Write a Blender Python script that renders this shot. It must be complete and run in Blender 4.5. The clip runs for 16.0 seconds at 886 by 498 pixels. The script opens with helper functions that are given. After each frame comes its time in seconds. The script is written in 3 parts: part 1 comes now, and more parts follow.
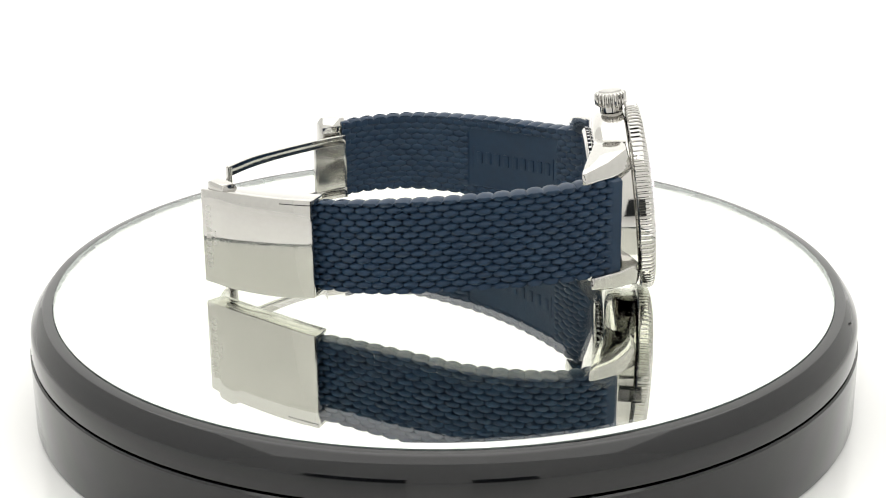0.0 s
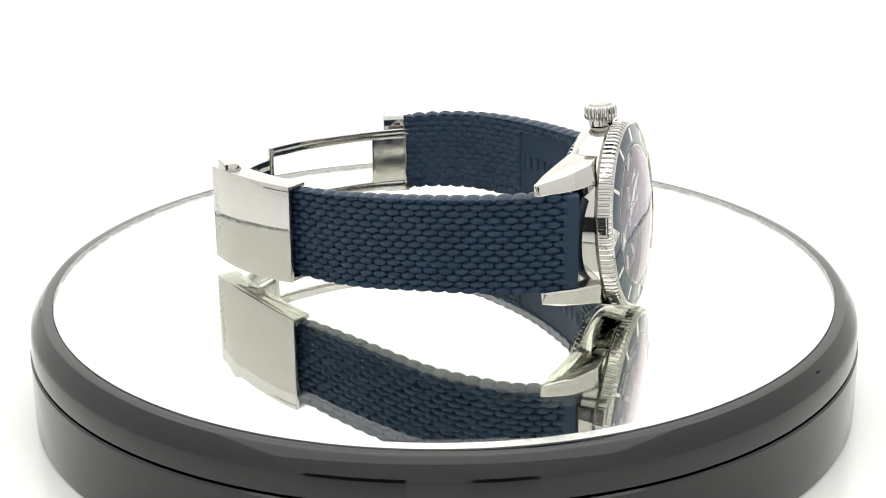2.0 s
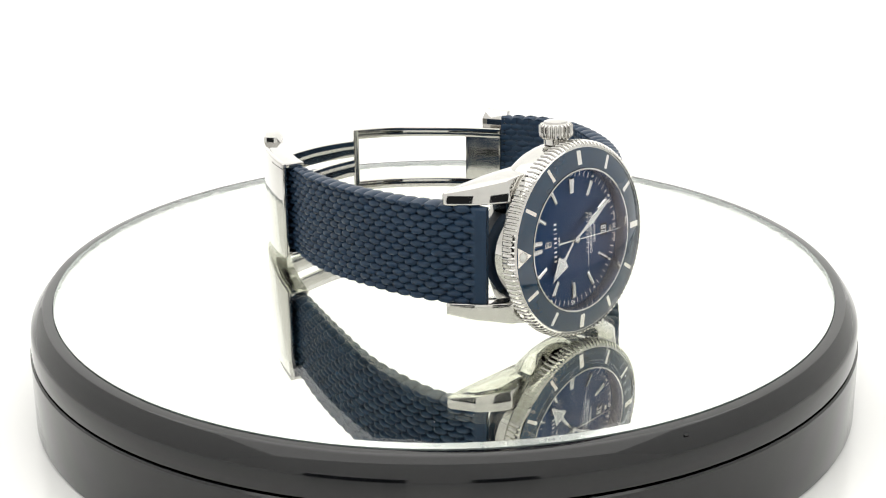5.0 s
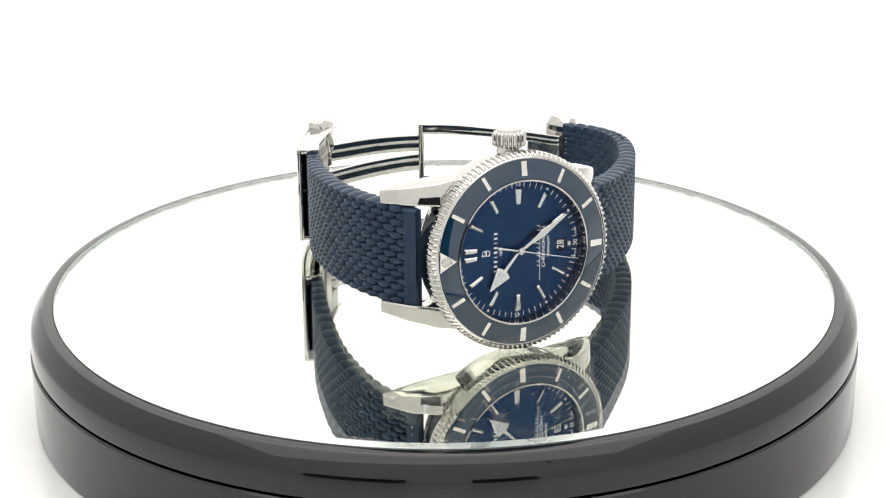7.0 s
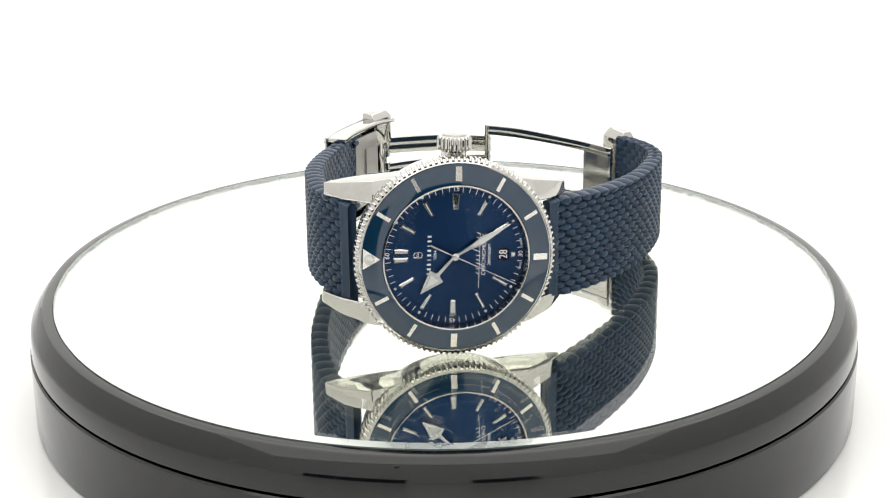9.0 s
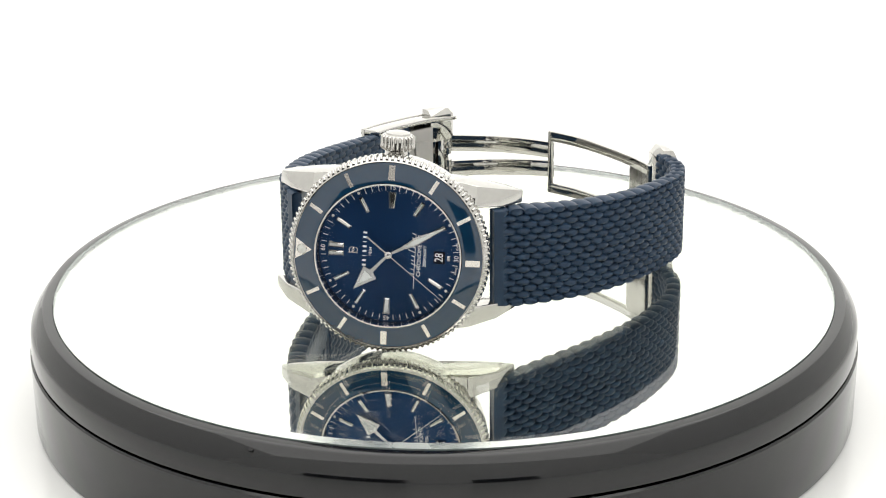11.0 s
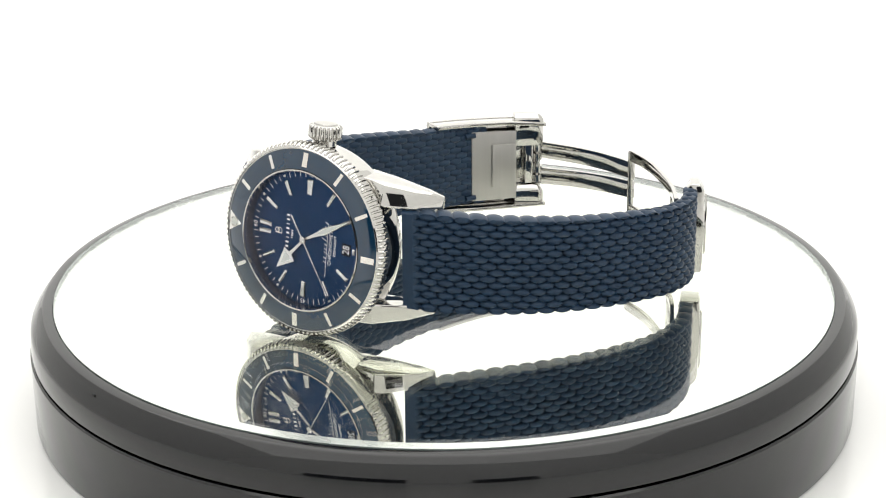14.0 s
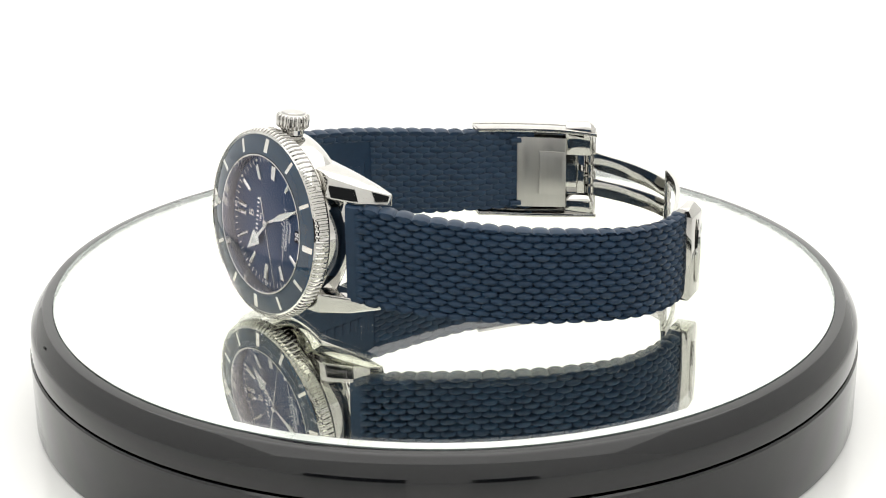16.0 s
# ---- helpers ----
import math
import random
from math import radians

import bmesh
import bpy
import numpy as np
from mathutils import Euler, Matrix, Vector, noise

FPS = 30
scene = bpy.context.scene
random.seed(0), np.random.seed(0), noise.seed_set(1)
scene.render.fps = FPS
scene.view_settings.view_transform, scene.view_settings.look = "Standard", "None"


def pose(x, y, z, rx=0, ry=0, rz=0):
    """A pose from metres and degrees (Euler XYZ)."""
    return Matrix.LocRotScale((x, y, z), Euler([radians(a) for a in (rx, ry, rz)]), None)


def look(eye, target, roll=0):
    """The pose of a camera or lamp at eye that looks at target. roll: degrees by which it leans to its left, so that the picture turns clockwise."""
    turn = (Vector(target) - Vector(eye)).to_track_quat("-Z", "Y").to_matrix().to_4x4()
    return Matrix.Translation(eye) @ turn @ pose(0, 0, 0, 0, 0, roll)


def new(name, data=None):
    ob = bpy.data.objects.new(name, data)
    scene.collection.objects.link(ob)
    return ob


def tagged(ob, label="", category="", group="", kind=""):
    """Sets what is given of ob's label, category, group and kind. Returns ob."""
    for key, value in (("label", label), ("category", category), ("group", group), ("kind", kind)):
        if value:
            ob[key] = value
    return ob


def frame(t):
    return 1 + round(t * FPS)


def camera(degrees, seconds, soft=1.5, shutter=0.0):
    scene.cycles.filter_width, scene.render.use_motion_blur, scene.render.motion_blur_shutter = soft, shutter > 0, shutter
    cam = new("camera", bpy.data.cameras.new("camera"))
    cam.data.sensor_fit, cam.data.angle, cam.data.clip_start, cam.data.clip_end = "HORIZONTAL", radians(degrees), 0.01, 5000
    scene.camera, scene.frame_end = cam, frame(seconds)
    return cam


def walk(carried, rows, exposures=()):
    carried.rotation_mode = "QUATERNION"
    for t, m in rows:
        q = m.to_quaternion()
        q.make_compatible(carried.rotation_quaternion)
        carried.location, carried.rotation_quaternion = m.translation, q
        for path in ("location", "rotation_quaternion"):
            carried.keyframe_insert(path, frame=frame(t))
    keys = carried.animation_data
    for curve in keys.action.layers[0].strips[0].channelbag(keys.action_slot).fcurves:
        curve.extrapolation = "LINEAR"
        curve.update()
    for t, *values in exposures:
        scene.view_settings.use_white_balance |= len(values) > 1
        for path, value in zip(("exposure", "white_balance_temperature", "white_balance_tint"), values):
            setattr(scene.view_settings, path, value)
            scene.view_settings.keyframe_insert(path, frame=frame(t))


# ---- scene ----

# ---- camera: it stands still on a tripod, looking down at the turntable ----
EYE = Vector((0.0, -0.39084, 0.15066))
TILT, YAW = radians(20.307), radians(-0.012)
AIM = EYE + Vector((math.sin(YAW) * math.cos(TILT), math.cos(YAW) * math.cos(TILT), -math.sin(TILT)))
cam = camera(27.451, 16.0, soft=1.1)
walk(cam, [(0, look(EYE, AIM, -0.523)), (16, look(EYE, AIM, -0.523))], exposures=[(0, 0.0), (16, 0.0)])

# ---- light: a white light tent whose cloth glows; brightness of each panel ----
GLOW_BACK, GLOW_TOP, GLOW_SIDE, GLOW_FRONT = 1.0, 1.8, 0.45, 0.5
world = bpy.data.worlds.new("studio")
scene.world = world
world.use_nodes = True
world.node_tree.nodes["Background"].inputs[0].default_value = (0.8, 0.85, 0.9, 1)
world.node_tree.nodes["Background"].inputs[1].default_value = 0.03


# ---- materials ----
def material(name, color, rough=0.5, metal=0.0, grain=0.0, grain_scale=400.0, bump=0.0, bump_scale=2000.0, coat=0.0, rough_var=0.0, spec=0.5, stretch=(1, 1, 1)):
    """A surface with colour that varies at two scales, uneven gloss and fine relief. Scales are per metre."""
    m = bpy.data.materials.new(name)
    m.use_nodes = True
    nt = m.node_tree
    b = nt.nodes["Principled BSDF"]
    b.inputs["Base Color"].default_value = (*color, 1)
    b.inputs["Roughness"].default_value = rough
    b.inputs["Metallic"].default_value = metal
    b.inputs["Coat Weight"].default_value = coat
    b.inputs["Coat Roughness"].default_value = 0.04
    b.inputs["Specular IOR Level"].default_value = spec
    tc = nt.nodes.new("ShaderNodeTexCoord")
    mp = nt.nodes.new("ShaderNodeMapping")
    mp.inputs["Scale"].default_value = stretch
    nt.links.new(tc.outputs["Object"], mp.inputs["Vector"])

    def nz(scale, detail=4):
        n = nt.nodes.new("ShaderNodeTexNoise")
        n.inputs["Scale"].default_value = scale
        n.inputs["Detail"].default_value = detail
        nt.links.new(mp.outputs["Vector"], n.inputs["Vector"])
        return n

    if grain > 0:
        a, c = nz(grain_scale * 0.12), nz(grain_scale)
        add = nt.nodes.new("ShaderNodeMath")
        add.operation = "ADD"
        nt.links.new(a.outputs["Fac"], add.inputs[0])
        nt.links.new(c.outputs["Fac"], add.inputs[1])
        r = nt.nodes.new("ShaderNodeMapRange")
        r.inputs[1].default_value, r.inputs[2].default_value = 0.7, 1.3
        r.inputs[3].default_value, r.inputs[4].default_value = 1 - grain, 1 + grain
        nt.links.new(add.outputs[0], r.inputs[0])
        mul = nt.nodes.new("ShaderNodeVectorMath")
        mul.operation = "SCALE"
        mul.inputs[0].default_value = color
        nt.links.new(r.outputs[0], mul.inputs["Scale"])
        nt.links.new(mul.outputs[0], b.inputs["Base Color"])
    if rough_var > 0:
        n = nz(grain_scale * 0.4)
        r = nt.nodes.new("ShaderNodeMapRange")
        r.inputs[1].default_value, r.inputs[2].default_value = 0.35, 0.65
        r.inputs[3].default_value, r.inputs[4].default_value = max(0.0, rough - rough_var), rough + rough_var
        nt.links.new(n.outputs["Fac"], r.inputs[0])
        nt.links.new(r.outputs[0], b.inputs["Roughness"])
    if bump > 0:
        n = nz(bump_scale)
        u = nt.nodes.new("ShaderNodeBump")
        u.inputs["Strength"].default_value = bump
        u.inputs["Distance"].default_value = 0.0001
        nt.links.new(n.outputs["Fac"], u.inputs["Height"])
        nt.links.new(u.outputs["Normal"], b.inputs["Normal"])
    return m


def clear_glass(name, tint, ior=1.45, gloss=(1, 1, 1), rise=5.0):
    """A thin clear pane: it lets all through, and its gloss follows the angle."""
    m = bpy.data.materials.new(name)
    m.use_nodes = True
    nt = m.node_tree
    nt.nodes.remove(nt.nodes["Principled BSDF"])
    out = nt.nodes["Material Output"]
    t = nt.nodes.new("ShaderNodeBsdfTransparent")
    t.inputs[0].default_value = (*tint, 1)
    g = nt.nodes.new("ShaderNodeBsdfGlossy")
    g.inputs["Color"].default_value = (*gloss, 1)
    g.inputs["Roughness"].default_value = 0.0
    f = nt.nodes.new("ShaderNodeLayerWeight")
    f.inputs["Blend"].default_value = 0.5
    p = nt.nodes.new("ShaderNodeMath")
    p.operation = "POWER"
    p.inputs[1].default_value = rise
    q = nt.nodes.new("ShaderNodeMath")
    q.operation = "MULTIPLY_ADD"
    r0 = ((ior - 1) / (ior + 1)) ** 2
    q.inputs[1].default_value, q.inputs[2].default_value = 1 - r0, r0
    nt.links.new(f.outputs["Facing"], p.inputs[0])
    nt.links.new(p.outputs[0], q.inputs[0])
    x = nt.nodes.new("ShaderNodeMixShader")
    nt.links.new(q.outputs[0], x.inputs[0])
    nt.links.new(t.outputs[0], x.inputs[1])
    nt.links.new(g.outputs[0], x.inputs[2])
    nt.links.new(x.outputs[0], out.inputs[0])
    return m


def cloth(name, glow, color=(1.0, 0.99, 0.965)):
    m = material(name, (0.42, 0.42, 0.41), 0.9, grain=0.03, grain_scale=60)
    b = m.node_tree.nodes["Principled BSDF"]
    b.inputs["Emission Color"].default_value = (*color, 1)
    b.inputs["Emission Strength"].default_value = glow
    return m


STEEL = material("polished_steel", (0.56, 0.55, 0.525), 0.05, 1.0, grain=0.03, grain_scale=900, bump=0.012, bump_scale=500, rough_var=0.02)
BRUSHED = material("brushed_steel", (0.46, 0.45, 0.43), 0.36, 1.0, grain=0.025, grain_scale=1500, bump=0.02, bump_scale=6000, rough_var=0.06, stretch=(1, 1, 0.05))
SATIN = material("satin_steel", (0.56, 0.55, 0.525), 0.17, 1.0, grain=0.05, grain_scale=700, bump=0.015, bump_scale=300, rough_var=0.06)
RUBBER = material("navy_rubber", (0.0098, 0.0288, 0.061), 0.40, grain=0.10, grain_scale=700, bump=0.08, bump_scale=5000, rough_var=0.05, spec=0.3)
CERAMIC = material("navy_ceramic", (0.003, 0.026, 0.060), 0.05, grain=0.05, grain_scale=500, spec=0.9)
DIAL = material("sunray_blue", (0.004, 0.027, 0.080), 0.30, 0.8, grain=0.015, grain_scale=6000)
# the dial is brushed from its middle outwards, so its gloss stretches across the rays
DIAL.node_tree.nodes["Principled BSDF"].inputs["Anisotropic"].default_value = 0.9
DIAL.node_tree.nodes["Principled BSDF"].inputs["Anisotropic Rotation"].default_value = 0.25
RAYS = DIAL.node_tree.nodes.new("ShaderNodeTangent")
RAYS.direction_type, RAYS.axis = "RADIAL", "Z"
DIAL.node_tree.links.new(RAYS.outputs[0], DIAL.node_tree.nodes["Principled BSDF"].inputs["Tangent"])
DARKRING = material("rehaut_metal", (0.10, 0.12, 0.16), 0.25, 0.9, grain=0.05)
LUME = material("lume_white", (0.60, 0.61, 0.58), 0.5, grain=0.03, grain_scale=3000)
PRINT = material("white_print", (0.82, 0.83, 0.84), 0.55, grain=0.02, grain_scale=4000)
SILVERLINE = material("silver_index", (0.78, 0.75, 0.70), 0.22, 0.9, grain=0.03, grain_scale=3000)
DATEBLUE = material("date_wheel_blue", (0.002, 0.003, 0.006), 0.6, grain=0.04, grain_scale=2000, spec=0.05)
ENGRAVE = material("engraved_mark", (0.56, 0.55, 0.525), 0.3, 0.9, grain=0.05, grain_scale=2500)
BLACK = material("black_plastic", (0.0045, 0.005, 0.006), 0.07, grain=0.15, grain_scale=120, bump=0.006, bump_scale=500, rough_var=0.03, spec=0.5)
GROOVE = material("groove_shadow_plastic", (0.006, 0.006, 0.006), 0.6, grain=0.1)
SILVER = material("mirror_silver", (0.89, 0.895, 0.845), 0.0, 1.0)
GROUND = material("ground_mirror_bevel", (0.80, 0.83, 0.80), 0.27, 1.0, rough_var=0.06, grain=0.04, grain_scale=300)
PANE = clear_glass("mirror_glass", (0.985, 0.992, 0.98), 1.5)
CRYSTAL = clear_glass("sapphire", (0.97, 0.98, 1.0), 1.2, (1.0, 0.92, 0.99), 3.6)
EDGEGLASS = material("green_glass_edge", (0.16, 0.19, 0.18), 0.2, grain=0.2, grain_scale=500)
TABLE = material("white_acrylic", (0.86, 0.86, 0.85), 0.12, grain=0.01, grain_scale=40, rough_var=0.04)
DUST = material("dust_specks", (0.8, 0.8, 0.8), 0.8)


# ---- builders; lengths in millimetres, meshes in metres ----
MM = Matrix.Diagonal((0.001, 0.001, 0.001, 1))


def part(name, bm, mat, parent=None, label="", m=None, smooth=True):
    me = bpy.data.meshes.new(name)
    bm.transform(MM @ m if m is not None else MM)
    bmesh.ops.recalc_face_normals(bm, faces=bm.faces)
    bm.to_mesh(me)
    bm.free()
    return dress(name, me, mat, parent, label, smooth)


def dress(name, me, mat, parent=None, label="", smooth=True):
    me.materials.append(mat)
    if smooth:
        me.shade_smooth()
        me.set_sharp_from_angle(angle=radians(32))
    ob = new(name, me)
    ob.parent = parent
    if label:
        tagged(ob, label)
    return ob


def lathe(profile, n=96, closed=False):
    """A turned body from (radius, height) pairs."""
    bm = bmesh.new()
    rings = []
    for r, z in profile:
        if r < 1e-6:
            rings.append([bm.verts.new((0, 0, z))])
        else:
            rings.append([bm.verts.new((r * math.cos(2 * math.pi * i / n), r * math.sin(2 * math.pi * i / n), z)) for i in range(n)])
    pairs = list(zip(rings, rings[1:])) + ([(rings[-1], rings[0])] if closed else [])
    for a, b in pairs:
        for i in range(n):
            j = (i + 1) % n
            if len(a) == 1 and len(b) == 1:
                continue
            if len(a) == 1:
                bm.faces.new((a[0], b[i], b[j]))
            elif len(b) == 1:
                bm.faces.new((a[i], a[j], b[0]))
            else:
                bm.faces.new((a[i], a[j], b[j], b[i]))
    return bm


def box(x0, x1, y0, y1, z0, z1, bevel=0.0, seg=2):
    bm = bmesh.new()
    bmesh.ops.create_cube(bm, size=1, matrix=Matrix.Translation(((x0 + x1) / 2, (y0 + y1) / 2, (z0 + z1) / 2)) @ Matrix.Diagonal((abs(x1 - x0), abs(y1 - y0), abs(z1 - z0), 1)))
    if bevel:
        bmesh.ops.bevel(bm, geom=bm.edges[:], offset=bevel, segments=seg, affect="EDGES", profile=0.5)
    return bm


def prism(points, z0, z1, bevel=0.0, seg=1):
    """A flat outline given depth."""
    bm = bmesh.new()
    lo = [bm.verts.new((x, y, z0)) for x, y in points]
    hi = [bm.verts.new((x, y, z1)) for x, y in points]
    bm.faces.new(lo[::-1])
    top = bm.faces.new(hi)
    n = len(points)
    for i in range(n):
        j = (i + 1) % n
        bm.faces.new((lo[i], lo[j], hi[j], hi[i]))
    if bevel:
        bmesh.ops.bevel(bm, geom=list(top.edges), offset=bevel, segments=seg, affect="EDGES", profile=0.5)
    return bm


def loft(sections, bevel=0.0, seg=2):
    """A body through like-numbered outlines of 3D points."""
    bm = bmesh.new()
    rows = [[bm.verts.new(p) for p in s] for s in sections]
    n = len(rows[0])
    for a, b in zip(rows, rows[1:]):
        for i in range(n):
            j = (i + 1) % n
            bm.faces.new((a[i], a[j], b[j], b[i]))
    bm.faces.new(rows[0][::-1])
    bm.faces.new(rows[-1])
    bmesh.ops.recalc_face_normals(bm, faces=bm.faces)
    if bevel:
        edges = [e for e in bm.edges if len(e.link_faces) == 2 and e.calc_face_angle(0) > 0.45]
        bmesh.ops.bevel(bm, geom=edges, offset=bevel, segments=seg, affect="EDGES", profile=0.5)
    return bm


def rod(p, q, r, n=16):
    p, q = Vector(p), Vector(q)
    bm = bmesh.new()
    m = Matrix.Translation((p + q) / 2) @ (q - p).to_track_quat("Z", "Y").to_matrix().to_4x4()
    bmesh.ops.create_cone(bm, cap_ends=True, segments=n, radius1=r, radius2=r, depth=(q - p).length, matrix=m)
    return bm


def spline(points, n):
    """n points on a smooth line through the given ones, evenly spaced."""
    p = np.array(points, float)
    q = np.vstack([2 * p[0] - p[1], p, 2 * p[-1] - p[-2]])
    fine = []
    for k in range(len(p) - 1):
        a, b, c, d = q[k:k + 4]
        for u in np.linspace(0, 1, 60, endpoint=False):
            fine.append(0.5 * (2 * b + (c - a) * u + (2 * a - 5 * b + 4 * c - d) * u * u + (3 * b - a - 3 * c + d) * u ** 3))
    fine.append(p[-1])
    fine = np.array(fine)
    s = np.concatenate([[0], np.cumsum(np.linalg.norm(np.diff(fine[:, :2], axis=0), axis=1))])
    t = np.linspace(0, s[-1], n)
    return np.stack([np.interp(t, s, fine[:, k]) for k in range(fine.shape[1])], 1), t


def sides(line):
    """The level normals at each point of a line in plan, to its right."""
    d = np.gradient(line[:, :2], axis=0)
    d /= np.linalg.norm(d, axis=1)[:, None]
    return np.stack([d[:, 1], -d[:, 0]], 1)


def ribbon(points, thick, n=40, bevel=0.25):
    """A curved upright plate. points: rows of x, y, bottom, top of its outer face; thick: to the inner side (left of the way)."""
    line, _ = spline(points, n)
    nr = sides(line)
    sec = []
    for (x, y, lo, hi), (a, b) in zip(line, nr):
        sec.append([(x, y, lo), (x, y, hi), (x - a * thick, y - b * thick, hi), (x - a * thick, y - b * thick, lo)])
    return loft(sec, bevel, 2)


def letters(name, text, size, mat, parent, m, depth=0.03, label="", spacing=1.0):
    cu = bpy.data.curves.new(name, "FONT")
    cu.body, cu.size, cu.extrude, cu.align_x, cu.align_y, cu.space_character = text, size, depth, "CENTER", "CENTER", spacing
    cu.resolution_u = 4
    tmp = bpy.data.objects.new(name + "_source", cu)
    me = bpy.data.meshes.new_from_object(tmp)
    bpy.data.objects.remove(tmp)
    bpy.data.curves.remove(cu)
    me.transform(MM @ m)
    me.name = name
    me.materials.clear()
    return dress(name, me, mat, parent, label, smooth=False)


# ---- the turn of the platter, degrees at t seconds ----
def turn(t):
    s = (t - 9) / 8
    return -(70.937 * s - 0.0424 * s * s - 0.3833 * s ** 3)


# ---- setting: table and light tent ----
def panel(name, corners, mat, label, thick=0.004):
    bm = bmesh.new()
    vs = [bm.verts.new(c) for c in corners]
    f = bm.faces.new(vs)
    f.normal_update()
    back = f.normal.copy() * thick
    r = bmesh.ops.extrude_face_region(bm, geom=[f])
    for v in r["geom"]:
        if isinstance(v, bmesh.types.BMVert):
            v.co -= back
    bmesh.ops.recalc_face_normals(bm, faces=bm.faces)
    me = bpy.data.meshes.new(name)
    bm.to_mesh(me)
    bm.free()
    return tagged(dress(name, me, mat, smooth=False), label, kind="structure")


TZ = -0.02692
TW, TB, TF, TH = 0.55, 0.75, -0.40, 0.75
OPEN_L, OPEN_R, OPEN_H = -0.25, 0.15, 0.12
FLAP_L, FLAP_R = -0.06, 0.04
panel("ground", [(-TW, TF, TZ), (TW, TF, TZ), (TW, TB, TZ), (-TW, TB, TZ)], TABLE, "glossy white acrylic table top under the turntable", 0.02)
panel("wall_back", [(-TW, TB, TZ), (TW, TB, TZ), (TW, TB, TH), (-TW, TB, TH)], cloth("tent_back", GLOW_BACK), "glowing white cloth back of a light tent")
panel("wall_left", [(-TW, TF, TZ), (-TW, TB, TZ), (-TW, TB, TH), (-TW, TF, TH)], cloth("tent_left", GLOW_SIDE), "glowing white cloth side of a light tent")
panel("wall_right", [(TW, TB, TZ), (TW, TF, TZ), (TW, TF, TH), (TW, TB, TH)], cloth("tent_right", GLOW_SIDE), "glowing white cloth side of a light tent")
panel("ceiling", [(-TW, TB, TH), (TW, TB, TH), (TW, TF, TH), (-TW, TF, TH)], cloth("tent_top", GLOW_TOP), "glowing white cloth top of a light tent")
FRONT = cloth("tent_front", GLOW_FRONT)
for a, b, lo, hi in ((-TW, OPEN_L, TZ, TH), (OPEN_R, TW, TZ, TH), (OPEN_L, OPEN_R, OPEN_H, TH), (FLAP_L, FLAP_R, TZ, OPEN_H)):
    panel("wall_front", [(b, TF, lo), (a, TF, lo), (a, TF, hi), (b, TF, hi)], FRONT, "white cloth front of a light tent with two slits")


# ---- turntable ----
turntable = tagged(new("turntable"), "black glossy plastic display turntable with mirror top", "turntable")
turntable.location.z = -0.00045
R_MIRROR = 88.5
base = part("base", lathe([(0, -26.44), (93.6, -26.44), (94.15, -26.2), (94.3, -25.8), (94.3, -10.3), (93.9, -9.95), (60, -9.9), (0, -9.9)], 200), BLACK, turntable, "fixed black glossy plastic base drum")
platter = part("platter", lathe([(60, -9.5), (93.6, -9.5), (93.95, -9.25), (94.05, -8.8), (93.85, -4.9), (93.7, -4.3), (93.3, -3.6), (91.1, -0.85), (90.8, -0.74), (90.4, -0.66), (89.0, -0.48), (88.72, -0.5), (88.62, -0.62), (88.6, -3.0), (60, -3.0)], 200, True), BLACK, turntable, "turning black glossy plastic platter rim")
part("nick", box(-0.5, 0.5, -0.25, 0.25, -0.06, 0.06, 0.05), GROOVE, platter, "small dark nick in the rim", Matrix.Rotation(radians(-5.6), 4, "Z") @ Matrix.Translation((0, -92.3, -2.0)) @ Matrix.Rotation(radians(45), 4, "X"))
part("spindle", lathe([(0, -9.85), (59, -9.85), (59, -3.1), (0, -3.1)], 64), GROOVE, platter)
part("mirror_back", lathe([(0, -2.9), (88.3, -2.9), (88.3, -1.6), (0, -1.6)], 128), GROOVE, platter)
part("silvering", lathe([(0, -0.68), (85.2, -0.68)], 160), SILVER, platter, "silvered mirror layer under clear glass")
part("mirror_bevel", lathe([(85.2, -0.68), (88.5, -0.95)], 160), GROUND, platter, "softly ground bevel round the mirror")
pane = part("mirror_pane", lathe([(0, 0.0), (85.15, 0.0), (85.2, -0.002), (88.5, -0.3)], 160), PANE, platter, "clear glass plate of the round mirror")
pane.visible_shadow = False
part("glass_edge", lathe([(88.58, -1.5), (88.58, -0.28), (88.51, -0.27), (88.51, -1.5)], 160, True), EDGEGLASS, platter, "dark green ground edge of the mirror glass")

rng = random.Random(5)
bm = bmesh.new()
for k in range(70):
    r, a = 86 * math.sqrt(rng.random()), rng.uniform(0, 2 * math.pi)
    z = rng.uniform(0.05, 0.11)
    bmesh.ops.create_icosphere(bm, subdivisions=1, radius=z, matrix=Matrix.Translation((r * math.cos(a), r * math.sin(a), z * 0.8)))
tagged(part("dust", bm, DUST, platter, "fine pale dust specks on the mirror"), kind="stuff")

# ---- the watch: its dial's own axes are x to six o'clock, y to three o'clock, z out of the dial ----
watch = tagged(new("wristwatch"), "steel diver watch, blue dial, navy rubber strap, lying on its side", "watch")
EX = Vector((0.9839, 0.1701, -0.0541)).normalized()
EY = Vector((0.0371, 0.1017, 0.9941))
EY = (EY - EX * EX.dot(EY)).normalized()
EN = EX.cross(EY)
W = Matrix(((EX.x, EY.x, EN.x, 2.67), (EX.y, EY.y, EN.y, -45.84), (EX.z, EY.z, EN.z, 20.97), (0, 0, 0, 1))) @ Matrix.Diagonal((0.993, 0.993, 0.993, 1))
# lettering on the dial: upright with twelve o'clock up
UP12 = W @ Matrix(((0, -1, 0, 0), (1, 0, 0, 0), (0, 0, 1, 0), (0, 0, 0, 1)))


